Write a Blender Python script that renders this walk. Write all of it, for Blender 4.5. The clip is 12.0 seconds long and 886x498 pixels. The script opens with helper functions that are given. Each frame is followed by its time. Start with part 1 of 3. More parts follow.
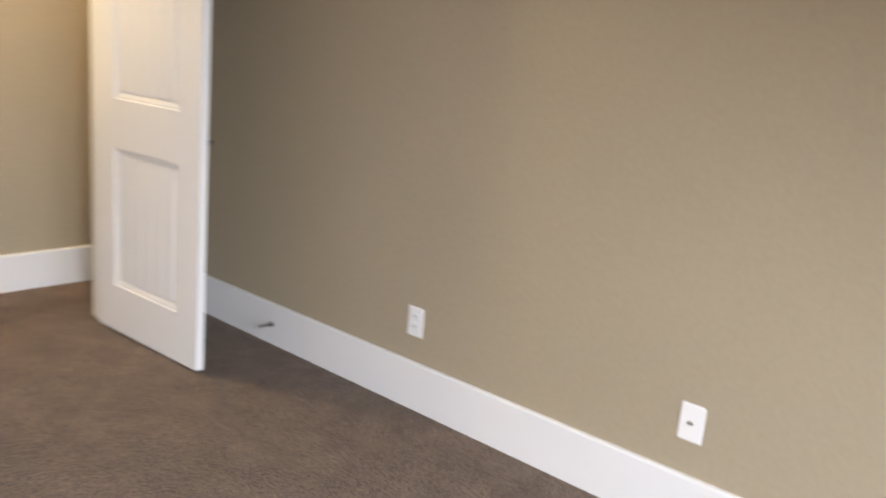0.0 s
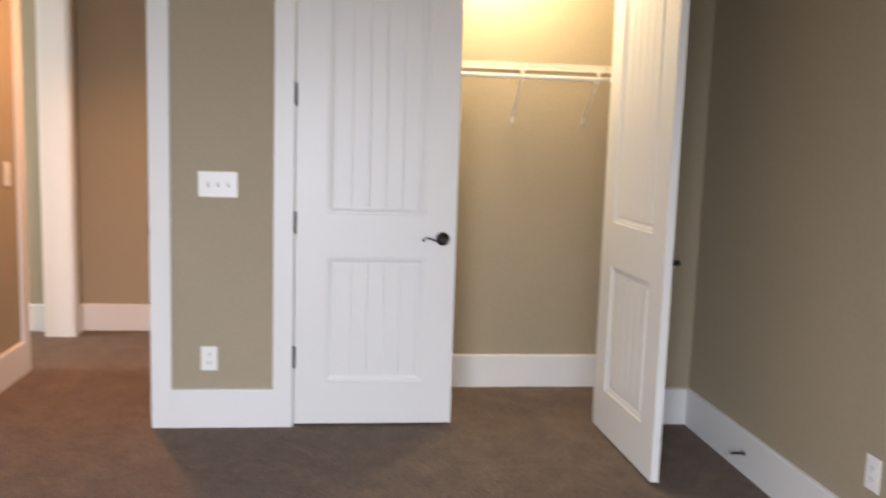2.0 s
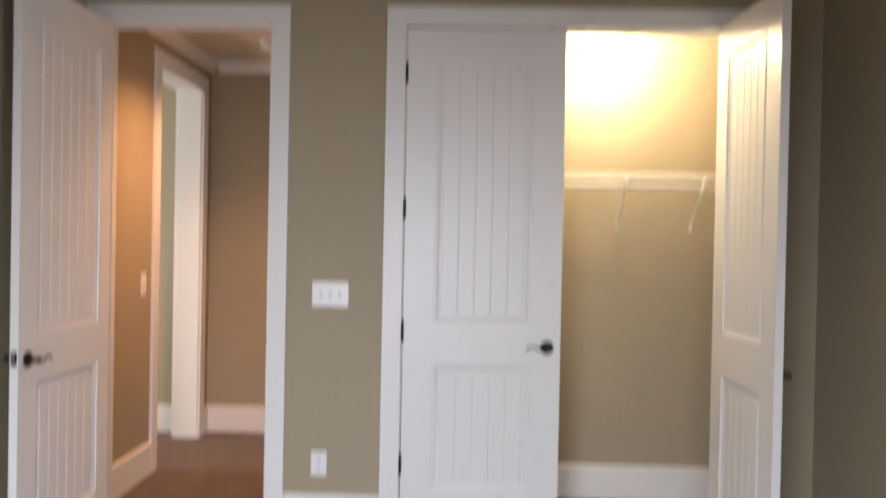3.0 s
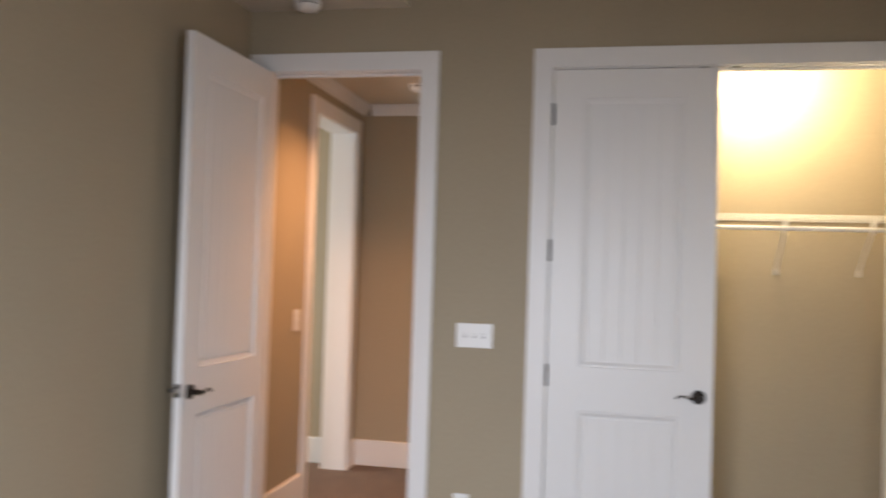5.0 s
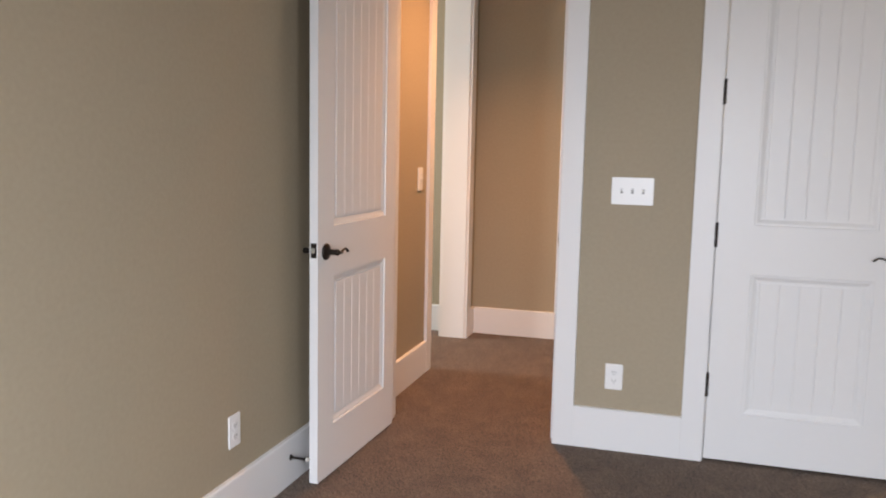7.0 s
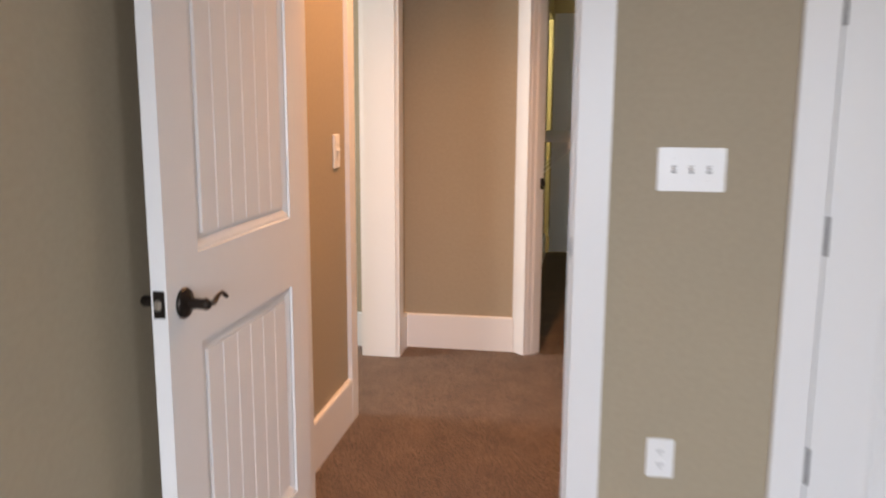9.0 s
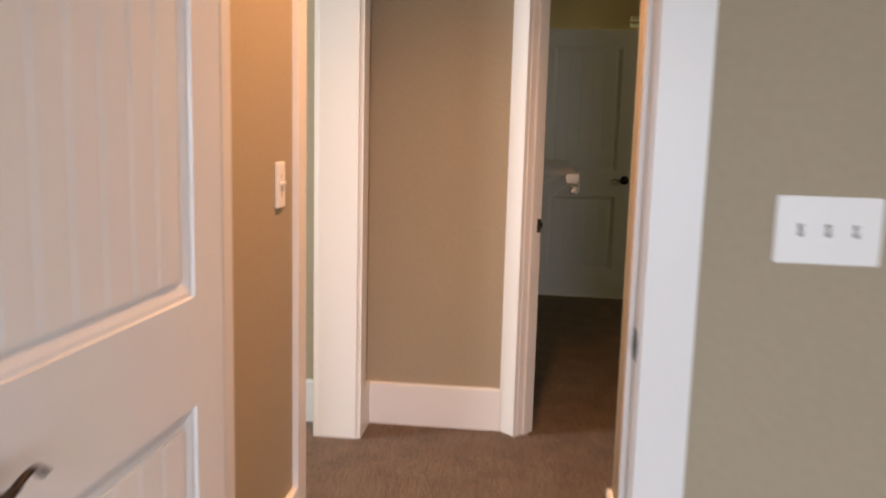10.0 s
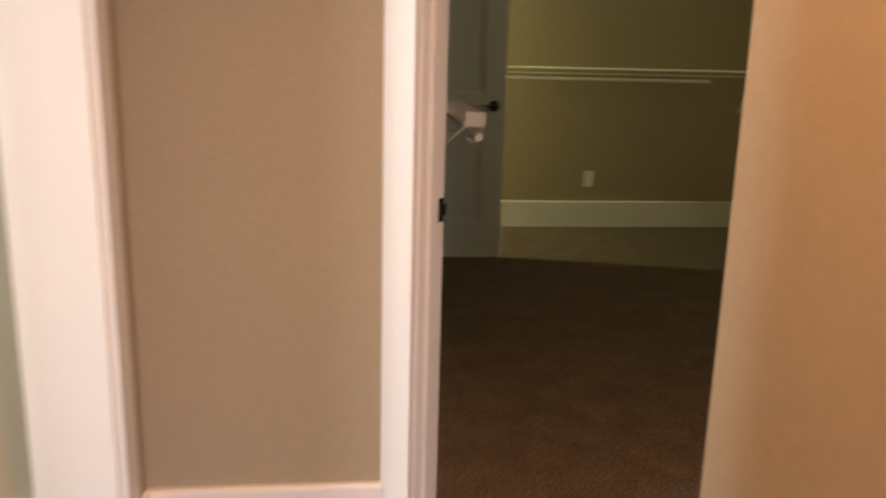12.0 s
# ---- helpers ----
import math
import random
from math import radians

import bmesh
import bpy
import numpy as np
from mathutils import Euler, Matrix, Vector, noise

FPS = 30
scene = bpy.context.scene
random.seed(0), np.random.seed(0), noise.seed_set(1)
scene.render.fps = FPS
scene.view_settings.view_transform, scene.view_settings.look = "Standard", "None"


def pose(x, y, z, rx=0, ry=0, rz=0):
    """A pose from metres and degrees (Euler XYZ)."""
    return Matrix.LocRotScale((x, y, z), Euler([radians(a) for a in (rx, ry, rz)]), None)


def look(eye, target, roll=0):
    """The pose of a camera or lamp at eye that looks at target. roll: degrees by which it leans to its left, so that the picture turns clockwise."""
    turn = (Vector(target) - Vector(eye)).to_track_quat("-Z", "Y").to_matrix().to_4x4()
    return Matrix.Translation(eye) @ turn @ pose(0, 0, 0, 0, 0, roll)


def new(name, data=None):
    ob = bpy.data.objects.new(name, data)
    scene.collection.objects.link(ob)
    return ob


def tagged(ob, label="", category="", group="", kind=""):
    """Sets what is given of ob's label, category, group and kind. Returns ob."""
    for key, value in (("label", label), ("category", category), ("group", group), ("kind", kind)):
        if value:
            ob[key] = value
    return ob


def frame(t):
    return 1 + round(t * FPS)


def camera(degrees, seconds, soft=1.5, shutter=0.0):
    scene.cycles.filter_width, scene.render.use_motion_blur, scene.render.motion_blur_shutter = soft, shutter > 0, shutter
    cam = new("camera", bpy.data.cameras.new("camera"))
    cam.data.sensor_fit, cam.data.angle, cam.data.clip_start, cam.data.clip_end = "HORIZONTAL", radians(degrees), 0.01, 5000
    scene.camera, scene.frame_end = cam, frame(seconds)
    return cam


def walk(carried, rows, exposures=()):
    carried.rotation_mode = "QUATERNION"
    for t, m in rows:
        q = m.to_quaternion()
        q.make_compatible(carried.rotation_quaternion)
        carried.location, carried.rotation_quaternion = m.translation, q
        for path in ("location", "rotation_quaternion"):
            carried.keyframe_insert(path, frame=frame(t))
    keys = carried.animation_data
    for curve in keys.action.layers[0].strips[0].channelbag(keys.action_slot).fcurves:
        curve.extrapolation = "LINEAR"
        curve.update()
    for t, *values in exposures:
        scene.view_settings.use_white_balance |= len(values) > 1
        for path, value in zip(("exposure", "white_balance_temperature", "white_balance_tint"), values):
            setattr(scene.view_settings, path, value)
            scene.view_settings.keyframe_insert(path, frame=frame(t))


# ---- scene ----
cam = camera(55.2, 12.0, soft=1.9, shutter=0.9)
PATH = [
    (0, (-0.3, -3.569, 1.369), (1.178, -2.304, 0.905), 5.1),
    (0.5, (-0.107, -3.811, 1.388), (1.077, -2.252, 0.983), 4.3),
    (0.7, (-0.032, -3.895, 1.364), (1.015, -2.234, 0.984), 2.8),
    (1, (0.082, -3.987, 1.377), (0.91, -2.206, 1.0), 2.5),
    (1.3, (0.161, -3.983, 1.366), (0.796, -2.115, 1.036), 2.5),
    (1.5, (0.193, -3.994, 1.369), (0.699, -2.083, 1.068), 2.2),
    (1.7, (0.212, -3.980, 1.381), (0.569, -2.034, 1.092), 1.6),
    (2, (0.228, -4.026, 1.395), (0.458, -2.056, 1.142), 1.8),
    (2.3, (0.253, -4.046, 1.389), (0.395, -2.064, 1.166), 1.0),
    (2.5, (0.275, -4.065, 1.396), (0.388, -2.079, 1.181), 1.5),
    (2.7, (0.285, -4.084, 1.403), (0.393, -2.096, 1.204), 1.4),
    (3, (0.3, -4.108, 1.446), (0.243, -2.109, 1.421), 1.1),
    (3.2, (0.302, -4.112, 1.453), (0.275, -2.112, 1.500), 1.3),
    (4.8, (0.305, -4.083, 1.463), (0.018, -2.104, 1.525), 1.8),
    (5, (0.31, -4.091, 1.483), (-0.092, -2.135, 1.53), 1.8),
    (5.5, (0.296, -4.107, 1.469), (-0.21, -2.173, 1.531), 1.0),
    (5.7, (0.291, -4.104, 1.452), (-0.233, -2.174, 1.487), 0.8),
    (6, (0.27, -4.073, 1.446), (-0.283, -2.153, 1.35), 1.2),
    (6.5, (0.092, -3.918, 1.393), (-0.476, -2.017, 1.159), 1.1),
    (6.7, (0.008, -3.858, 1.379), (-0.565, -1.958, 1.131), 1.3),
    (8.3, (-0.452, -2.918, 1.346), (-0.824, -0.980, 1.024), -0.6),
    (8.5, (-0.518, -2.766, 1.35), (-0.825, -0.821, 1.0), 0.1),
    (9, (-0.643, -2.361, 1.354), (-0.967, -0.42, 0.999), 0.3),
    (9.3, (-0.745, -2.116, 1.341), (-1.068, -0.172, 1.001), -0.4),
    (9.5, (-0.778, -1.944, 1.345), (-1.081, 0.005, 1.018), -0.1),
    (10, (-0.854, -1.523, 1.332), (-1.08, 0.442, 1.035), 1.5),
    (10.3, (-0.902, -1.264, 1.331), (-1.139, 0.701, 1.044), 1.7),
    (10.5, (-0.949, -1.114, 1.329), (-1.167, 0.851, 1.026), 1.1),
    (11, (-1.007, -0.694, 1.325), (-1.04, 1.273, 0.968), 2.0),
    (11.5, (-1.009, -0.304, 1.311), (-0.995, 1.641, 0.847), 2.7),
    (12, (-1.074, 0.058, 1.312), (-0.858, 1.988, 0.827), 1.5),
]
EXPOSURES = [(0, 0.26), (0.5, 0.24), (1.0, 0.05), (1.5, -0.06), (2.5, -0.32), (3.0, -0.38), (5.0, -0.45), (5.5, -0.55), (6.0, -0.55), (6.5, -0.38), (8.5, -0.18), (9.5, -0.2), (10.5, -0.22), (11.0, -0.3), (11.5, -0.27), (12, -0.12)]
walk(cam, [(t, look(eye, target, roll)) for t, eye, target, roll in PATH], EXPOSURES)

# ---- world, daylight and lamps ----
XL, XR, YB, ZC = -1.59, 1.98, -5.0, 3.05      # bedroom walls and ceiling
world = bpy.data.worlds.new("sky")
scene.world = world
world.use_nodes = True
wn = world.node_tree.nodes
sky = wn.new("ShaderNodeTexSky")
sky.sky_type, sky.sun_disc = "NISHITA", False
sky.sun_elevation, sky.sun_rotation = radians(40), radians(200)
wn["Background"].inputs[1].default_value = 0.05
world.node_tree.links.new(sky.outputs[0], wn["Background"].inputs[0])


def area_lamp(name, m, sx, sy, watts, colour, spread=180):
    data = bpy.data.lights.new(name, "AREA")
    data.shape, data.size, data.size_y = "RECTANGLE", sx, sy
    data.energy, data.color, data.spread = watts, colour, radians(spread)
    ob = new(name, data)
    ob.matrix_world = m
    return ob


def bulb(name, place, watts, colour, radius=0.05):
    data = bpy.data.lights.new(name, "POINT")
    data.energy, data.color, data.shadow_soft_size = watts, colour, radius
    ob = new(name, data)
    ob.location = place
    return ob


def can_lamp(name, place, watts, colour, angle=120):
    data = bpy.data.lights.new(name, "SPOT")
    data.energy, data.color, data.shadow_soft_size = watts, colour, 0.05
    data.spot_size, data.spot_blend = radians(angle), 1.0
    ob = new(name, data)
    ob.location = place
    return ob


DAYLIGHT = (0.835, 0.888, 1.0)
area_lamp("unseen_window_daylight", look((-0.50, -4.95, 1.2), (-0.20, -2.25, -1.4)), 1.0, 2.0, 124, DAYLIGHT, 130)
area_lamp("unseen_window_daylight", look((0.70, -4.97, 1.2), (0.70, -2.2, -1.4)), 1.0, 2.0, 36, DAYLIGHT, 130)
# Added lamp at an unseen side opening, to brighten the left wall.
area_lamp("unseen_window_daylight", look((XR - 0.03, -4.20, 1.45), (0.0, -4.0, 1.5)), 0.9, 1.5, 44, DAYLIGHT, 140)
area_lamp("side_room_daylight", look((-3.82, 0.95, 1.5), (-1.2, 1.6, 0.9)), 0.5, 1.5, 68, (0.96, 0.98, 0.96))
bulb("closet_bulb", (1.0, 0.40, 2.56), 92, (1.0, 0.82, 0.53), 0.06)
can_lamp("hall_can_lamp", (-0.97, 0.68, 2.685), 270, (1.0, 0.485, 0.22), 126)
# Added yellow fill for the dim walk-in door; no source is known here.
area_lamp("walkin_fill_lamp", look((1.88, 3.3, 1.8), (-1.0, 4.4, 1.0)), 0.36, 0.56, 6.0, (1.0, 0.92, 0.50))
bulb("bathroom_bulb", (-1.75, 5.45, 2.0), 95, (1.0, 0.95, 0.45), 0.08)


# ---- materials ----
def material(name, colour, rough=0.5, metal=0.0, vary=0.06, scale=3.0, grain=0.03, grain_scale=300.0, bump=0.0, bump_scale=200.0, bump_dist=0.001, spec=0.5):
    m = bpy.data.materials.new(name)
    m.use_nodes = True
    nt = m.node_tree
    n, lk = nt.nodes, nt.links
    b = n["Principled BSDF"]
    b.inputs["Roughness"].default_value, b.inputs["Metallic"].default_value = rough, metal
    b.inputs["Specular IOR Level"].default_value = spec
    co = n.new("ShaderNodeTexCoord")
    big, small = n.new("ShaderNodeTexNoise"), n.new("ShaderNodeTexNoise")
    big.inputs["Scale"].default_value, small.inputs["Scale"].default_value = scale, grain_scale
    big.inputs["Detail"].default_value = 4
    small.inputs["Detail"].default_value = 3
    for t in (big, small):
        lk.new(co.outputs["Object"], t.inputs["Vector"])
    amount = n.new("ShaderNodeMath")
    amount.operation = "MULTIPLY_ADD"
    amount.inputs[1].default_value, amount.inputs[2].default_value = 2 * vary, 1 - vary - grain
    lk.new(big.outputs["Fac"], amount.inputs[0])
    total = n.new("ShaderNodeMath")
    total.operation = "MULTIPLY_ADD"
    total.inputs[1].default_value = 2 * grain
    lk.new(small.outputs["Fac"], total.inputs[0])
    lk.new(amount.outputs[0], total.inputs[2])
    mul = n.new("ShaderNodeVectorMath")
    mul.operation = "SCALE"
    mul.inputs[0].default_value = colour
    lk.new(total.outputs[0], mul.inputs["Scale"])
    lk.new(mul.outputs[0], b.inputs["Base Color"])
    if bump:
        bt, bp = n.new("ShaderNodeTexNoise"), n.new("ShaderNodeBump")
        bt.inputs["Scale"].default_value, bt.inputs["Detail"].default_value = bump_scale, 3
        bp.inputs["Strength"].default_value, bp.inputs["Distance"].default_value = bump, bump_dist
        lk.new(co.outputs["Object"], bt.inputs["Vector"])
        lk.new(bt.outputs["Fac"], bp.inputs["Height"])
        lk.new(bp.outputs["Normal"], b.inputs["Normal"])
    return m


def carpet_material():
    m = bpy.data.materials.new("cut pile carpet")
    m.use_nodes = True
    nt = m.node_tree
    n, lk = nt.nodes, nt.links
    b = n["Principled BSDF"]
    b.inputs["Roughness"].default_value = 1.0
    b.inputs["Specular IOR Level"].default_value = 0.1
    b.inputs["Sheen Weight"].default_value = 0.12
    b.inputs["Sheen Roughness"].default_value = 0.6
    co = n.new("ShaderNodeTexCoord")

    def noise_tex(scale, detail, rough=0.5):
        t = n.new("ShaderNodeTexNoise")
        t.inputs["Scale"].default_value, t.inputs["Detail"].default_value, t.inputs["Roughness"].default_value = scale, detail, rough
        lk.new(co.outputs["Object"], t.inputs["Vector"])
        return t
    tuft, clump, sweep = noise_tex(105, 5, 0.85), noise_tex(38, 5, 0.75), noise_tex(6.5, 6, 0.75)
    ramp = n.new("ShaderNodeValToRGB")
    ramp.color_ramp.elements[0].position, ramp.color_ramp.elements[0].color = 0.42, CARPET_LOW
    ramp.color_ramp.elements[1].position, ramp.color_ramp.elements[1].color = 0.60, CARPET_HIGH
    lk.new(tuft.outputs["Fac"], ramp.inputs[0])
    a = n.new("ShaderNodeMath")
    a.operation = "MULTIPLY_ADD"
    a.inputs[1].default_value, a.inputs[2].default_value = 1.4, -0.02
    lk.new(sweep.outputs["Fac"], a.inputs[0])
    c = n.new("ShaderNodeMath")
    c.operation = "MULTIPLY_ADD"
    c.inputs[1].default_value = 0.6
    lk.new(clump.outputs["Fac"], c.inputs[0])
    lk.new(a.outputs[0], c.inputs[2])
    mul = n.new("ShaderNodeVectorMath")
    mul.operation = "SCALE"
    lk.new(ramp.outputs[0], mul.inputs[0])
    lk.new(c.outputs[0], mul.inputs["Scale"])
    lk.new(mul.outputs[0], b.inputs["Base Color"])
    hsum = n.new("ShaderNodeMath")
    hsum.operation = "MULTIPLY_ADD"
    hsum.inputs[1].default_value = 0.8
    lk.new(clump.outputs["Fac"], hsum.inputs[0])
    lk.new(tuft.outputs["Fac"], hsum.inputs[2])
    bp = n.new("ShaderNodeBump")
    bp.inputs["Strength"].default_value, bp.inputs["Distance"].default_value = 0.8, 0.008
    lk.new(hsum.outputs[0], bp.inputs["Height"])
    lk.new(bp.outputs["Normal"], b.inputs["Normal"])
    return m


CARPET_LOW, CARPET_HIGH = (0.033, 0.022, 0.016, 1), (0.285, 0.201, 0.148, 1)
WALL_PAINT = material("tan eggshell wall paint", (0.383, 0.321, 0.228), 0.62, vary=0.045, scale=1.6, grain=0.075, grain_scale=60, bump=0.4, bump_scale=130, bump_dist=0.0012, spec=0.3)
CEIL_PAINT = material("flat ceiling paint", (0.62, 0.56, 0.47), 0.85, vary=0.03, scale=2, bump=0.2, bump_scale=130, spec=0.2)
TRIM_PAINT = material("white semi-gloss trim paint", (0.79, 0.78, 0.775), 0.38, vary=0.02, scale=2.5, grain=0.01, grain_scale=60, bump=0.06, bump_scale=60, bump_dist=0.0008)
DOOR_PAINT = material("white satin door paint", (0.78, 0.77, 0.765), 0.36, vary=0.015, scale=2, grain=0.012, grain_scale=40, bump=0.08, bump_scale=45, bump_dist=0.0008)
BRONZE = material("oil-rubbed bronze", (0.035, 0.028, 0.024), 0.38, 0.85, vary=0.2, scale=30)
STEEL = material("brushed latch steel", (0.55, 0.53, 0.50), 0.3, 1.0, vary=0.08, scale=60)
PLASTIC = material("white moulded plastic", (0.84, 0.83, 0.82), 0.3, vary=0.01, scale=10)
SLOT = material("dark slot", (0.03, 0.03, 0.03), 0.7)
# Grey paints the shade inside switch slots; the dimmer's indicator mark shares it.
SHADE = material("grey slot shade and mark", (0.33, 0.32, 0.32), 0.6)
VINYL = material("white vinyl coated wire", (0.85, 0.84, 0.80), 0.35, vary=0.02, scale=20)
RUBBER = material("pale rubber tip", (0.45, 0.43, 0.40), 0.8)
CARPET = carpet_material()


# ---- mesh helpers ----
def box(bm, x0, x1, y0, y1, z0, z1, bevel=0.0, seg=1):
    vs = [bm.verts.new((x, y, z)) for x in (x0, x1) for y in (y0, y1) for z in (z0, z1)]
    fs = [bm.faces.new([vs[i] for i in q]) for q in ((0, 1, 3, 2), (4, 6, 7, 5), (0, 4, 5, 1), (2, 3, 7, 6), (0, 2, 6, 4), (1, 5, 7, 3))]
    if bevel:
        es = {e for f in fs for e in f.edges}
        bmesh.ops.bevel(bm, geom=list(es), offset=bevel, segments=seg, affect="EDGES", clamp_overlap=True)
    return bm


def boxes(*rows, bevel=0.0, seg=1):
    bm = bmesh.new()
    for r in rows:
        piece = box(bmesh.new(), *r, bevel=bevel, seg=seg)
        data = bpy.data.meshes.new("piece")
        piece.to_mesh(data)
        piece.free()
        bm.from_mesh(data)
        bpy.data.meshes.remove(data)
    return bm


def disc(bm, centre, axis, profile, seg=28):
    """A lathe: (radius, height) pairs turned round an axis."""
    q = Vector(axis).to_track_quat("Z", "Y").to_matrix()
    rings = []
    for r, h in profile:
        rings.append([bm.verts.new(Vector(centre) + q @ Vector((r * math.cos(2 * math.pi * i / seg), r * math.sin(2 * math.pi * i / seg), h))) for i in range(seg)])
    for a, b in zip(rings, rings[1:]):
        for i in range(seg):
            bm.faces.new((a[i], a[(i + 1) % seg], b[(i + 1) % seg], b[i]))
    bm.faces.new(list(reversed(rings[0])))
    bm.faces.new(rings[-1])
    return bm


def tube(bm, pts, radii, seg=12, flat=1.0):
    """A round bar along points; flat squeezes it across its local second axis."""
    pts = [Vector(p) for p in pts]
    if not isinstance(radii, (list, tuple)):
        radii = [radii] * len(pts)
    rings = []
    for i, p in enumerate(pts):
        d = (pts[min(i + 1, len(pts) - 1)] - pts[max(i - 1, 0)]).normalized()
        up = Vector((0, 0, 1)) if abs(d.z) < 0.95 else Vector((0, 1, 0))
        s = d.cross(up).normalized()
        u = s.cross(d).normalized()
        rings.append([bm.verts.new(p + radii[i] * (math.cos(2 * math.pi * k / seg) * s + flat * math.sin(2 * math.pi * k / seg) * u)) for k in range(seg)])
    for a, b in zip(rings, rings[1:]):
        for k in range(seg):
            bm.faces.new((a[k], a[(k + 1) % seg], b[(k + 1) % seg], b[k]))
    bm.faces.new(list(reversed(rings[0])))
    bm.faces.new(rings[-1])
    return bm


def mesh(name, bm, mat, smooth=False):
    bmesh.ops.recalc_face_normals(bm, faces=bm.faces)
    data = bpy.data.meshes.new(name)
    bm.to_mesh(data)
    bm.free()
    data.materials.append(mat)
    if smooth:
        data.polygons.foreach_set("use_smooth", [True] * len(data.polygons))
        data.set_sharp_from_angle(angle=radians(40))
    return data


def part(name, bm, mat, parent, label="", smooth=False):
    ob = new(name, mesh(name, bm, mat, smooth))
    ob.parent = parent
    return tagged(ob, label)


def piece(name, data, parent, m):
    ob = new(name, data)
    ob.parent = parent
    ob.matrix_basis = m
    return ob


def structure(name, bm, mat, label="", category="", m=None, smooth=False):
    ob = new(name, mesh(name, bm, mat, smooth))
    if m is not None:
        ob.matrix_basis = m
    return tagged(ob, label, category, kind="structure")


def thing(name, label, category, m=None, group=""):
    ob = new(name)
    ob.empty_display_size = 0.05
    if m is not None:
        ob.matrix_basis = m
    return tagged(ob, label, category, group)


# ---- plan ----
ZH, ZT, BH, BT = 2.70, 2.483, 0.188, 0.0175    # hall ceiling, rough opening, baseboard
WT = 0.115                                    # partition thickness
YF = 2.050                                    # hall end wall
XW = -1.755                                   # far side of the thick hall wall
HRX, HRY = -0.592, 1.085                         # hall side wall and its corner
CBY = 0.664                                   # closet back wall
GX, GY = -0.98, 5.96                          # walk-in closet walls
TOP = 3.2
ANGLED = pose(-0.987, 2.056, 0, 0, 0, -45)    # the wall with the walk-in doorway


def board(bm, pts, y0, y1):
    """A flat board whose outline lies in the x-z plane."""
    a = [bm.verts.new((x, y0, z)) for x, z in pts]
    b = [bm.verts.new((x, y1, z)) for x, z in pts]
    bm.faces.new(a)
    bm.faces.new(b)
    for i in range(len(pts)):
        j = (i + 1) % len(pts)
        bm.faces.new((a[i], a[j], b[j], b[i]))


def outline_wall(x0, x1, openings, depth):
    """One wall from x0 to x1 with doorways (from, to, height) that reach the floor; local y runs into it."""
    pts = [(x0, 0)]
    for a, b, h in openings:
        pts += [(a, 0), (a, h), (b, h), (b, 0)]
    pts += [(x1, 0), (x1, TOP), (x0, TOP)]
    bm = bmesh.new()
    board(bm, pts, 0.0, depth)
    return bm


# ---- setting: floor, walls, ceilings ----
structure("floor", boxes((-4.0, 2.3, -5.7, 6.2, -0.12, 0.0)), CARPET, "brown flecked cut pile carpet, wall to wall", "carpet")
structure("wall_left", outline_wall(YB - .15, YF + WT, ((0.994, 1.846, 2.468),), XL - XW), WALL_PAINT, "tan painted wall with a cased opening to a side room", "wall", pose(XL, 0, 0, 0, 0, 90))
structure("wall_entry", outline_wall(XL, XR, ((-1.492, -0.654, ZT), (-0.026, 1.540, ZT)), WT), WALL_PAINT, "tan painted wall with doorway and closet opening", "wall")
# The opening near the back is added, out of view, for the side lamp.
structure("wall_right", boxes((XR, XR + .15, -3.70, CBY + WT, 0, TOP), (XR, XR + .15, YB - .15, -4.70, 0, TOP), (XR, XR + .15, -4.70, -3.70, 0, 0.65), (XR, XR + .15, -4.70, -3.70, 2.25, TOP)), WALL_PAINT, "tan painted long bedroom wall with an opening added out of view", "wall")
structure("wall_back", boxes((XL, -1.12, YB - .15, YB, 0, TOP), (1.22, XR, YB - .15, YB, 0, TOP), (-0.08, 0.18, YB - .15, YB, 0, TOP), (-1.12, -0.08, YB - .15, YB, 0, 0.2), (-1.12, -0.08, YB - .15, YB, 2.3, TOP), (0.18, 1.22, YB - .15, YB, 0, 0.2), (0.18, 1.22, YB - .15, YB, 2.3, TOP)), WALL_PAINT, "tan painted bedroom wall with two tall windows", "wall")
structure("wall_hall_side", boxes((HRX, HRX + .12, WT, HRY, 0, TOP), bevel=0.012, seg=6), WALL_PAINT, "tan painted hall wall with rounded corner", "wall")
structure("wall_closet_back", boxes((HRX + .12, XR, CBY, CBY + WT, 0, TOP)), WALL_PAINT, "tan painted closet back wall", "wall")
structure("wall_hall_turn", boxes((HRX + .12, -0.2, HRY - WT, HRY, 0, TOP), (-0.2, 1.9, HRY - WT, HRY + .1, 0, TOP)), WALL_PAINT, "tan painted wall behind the hall corner", "wall")
structure("wall_hall_end", boxes((XL, -0.992, YF, YF + WT, 0, TOP)), WALL_PAINT, "tan painted wall closing the hall", "wall")
structure("wall_angled", outline_wall(0.0, 1.12, ((0.082, 0.898, ZT),), 0.092), WALL_PAINT, "angled tan wall with the walk-in closet doorway", "wall", ANGLED)
structure("wall_walkin_left", boxes((GX - .12, GX, YF + WT, 5.06, 0, TOP), (GX - .12, GX, 5.06, 5.86, 2.06, TOP), (GX - .12, GX, 5.86, GY, 0, TOP)), WALL_PAINT, "tan painted walk-in closet wall", "wall")
structure("wall_walkin_back", boxes((-2.6, 2.0, GY, GY + WT, 0, TOP)), WALL_PAINT, "tan painted walk-in closet end wall", "wall")
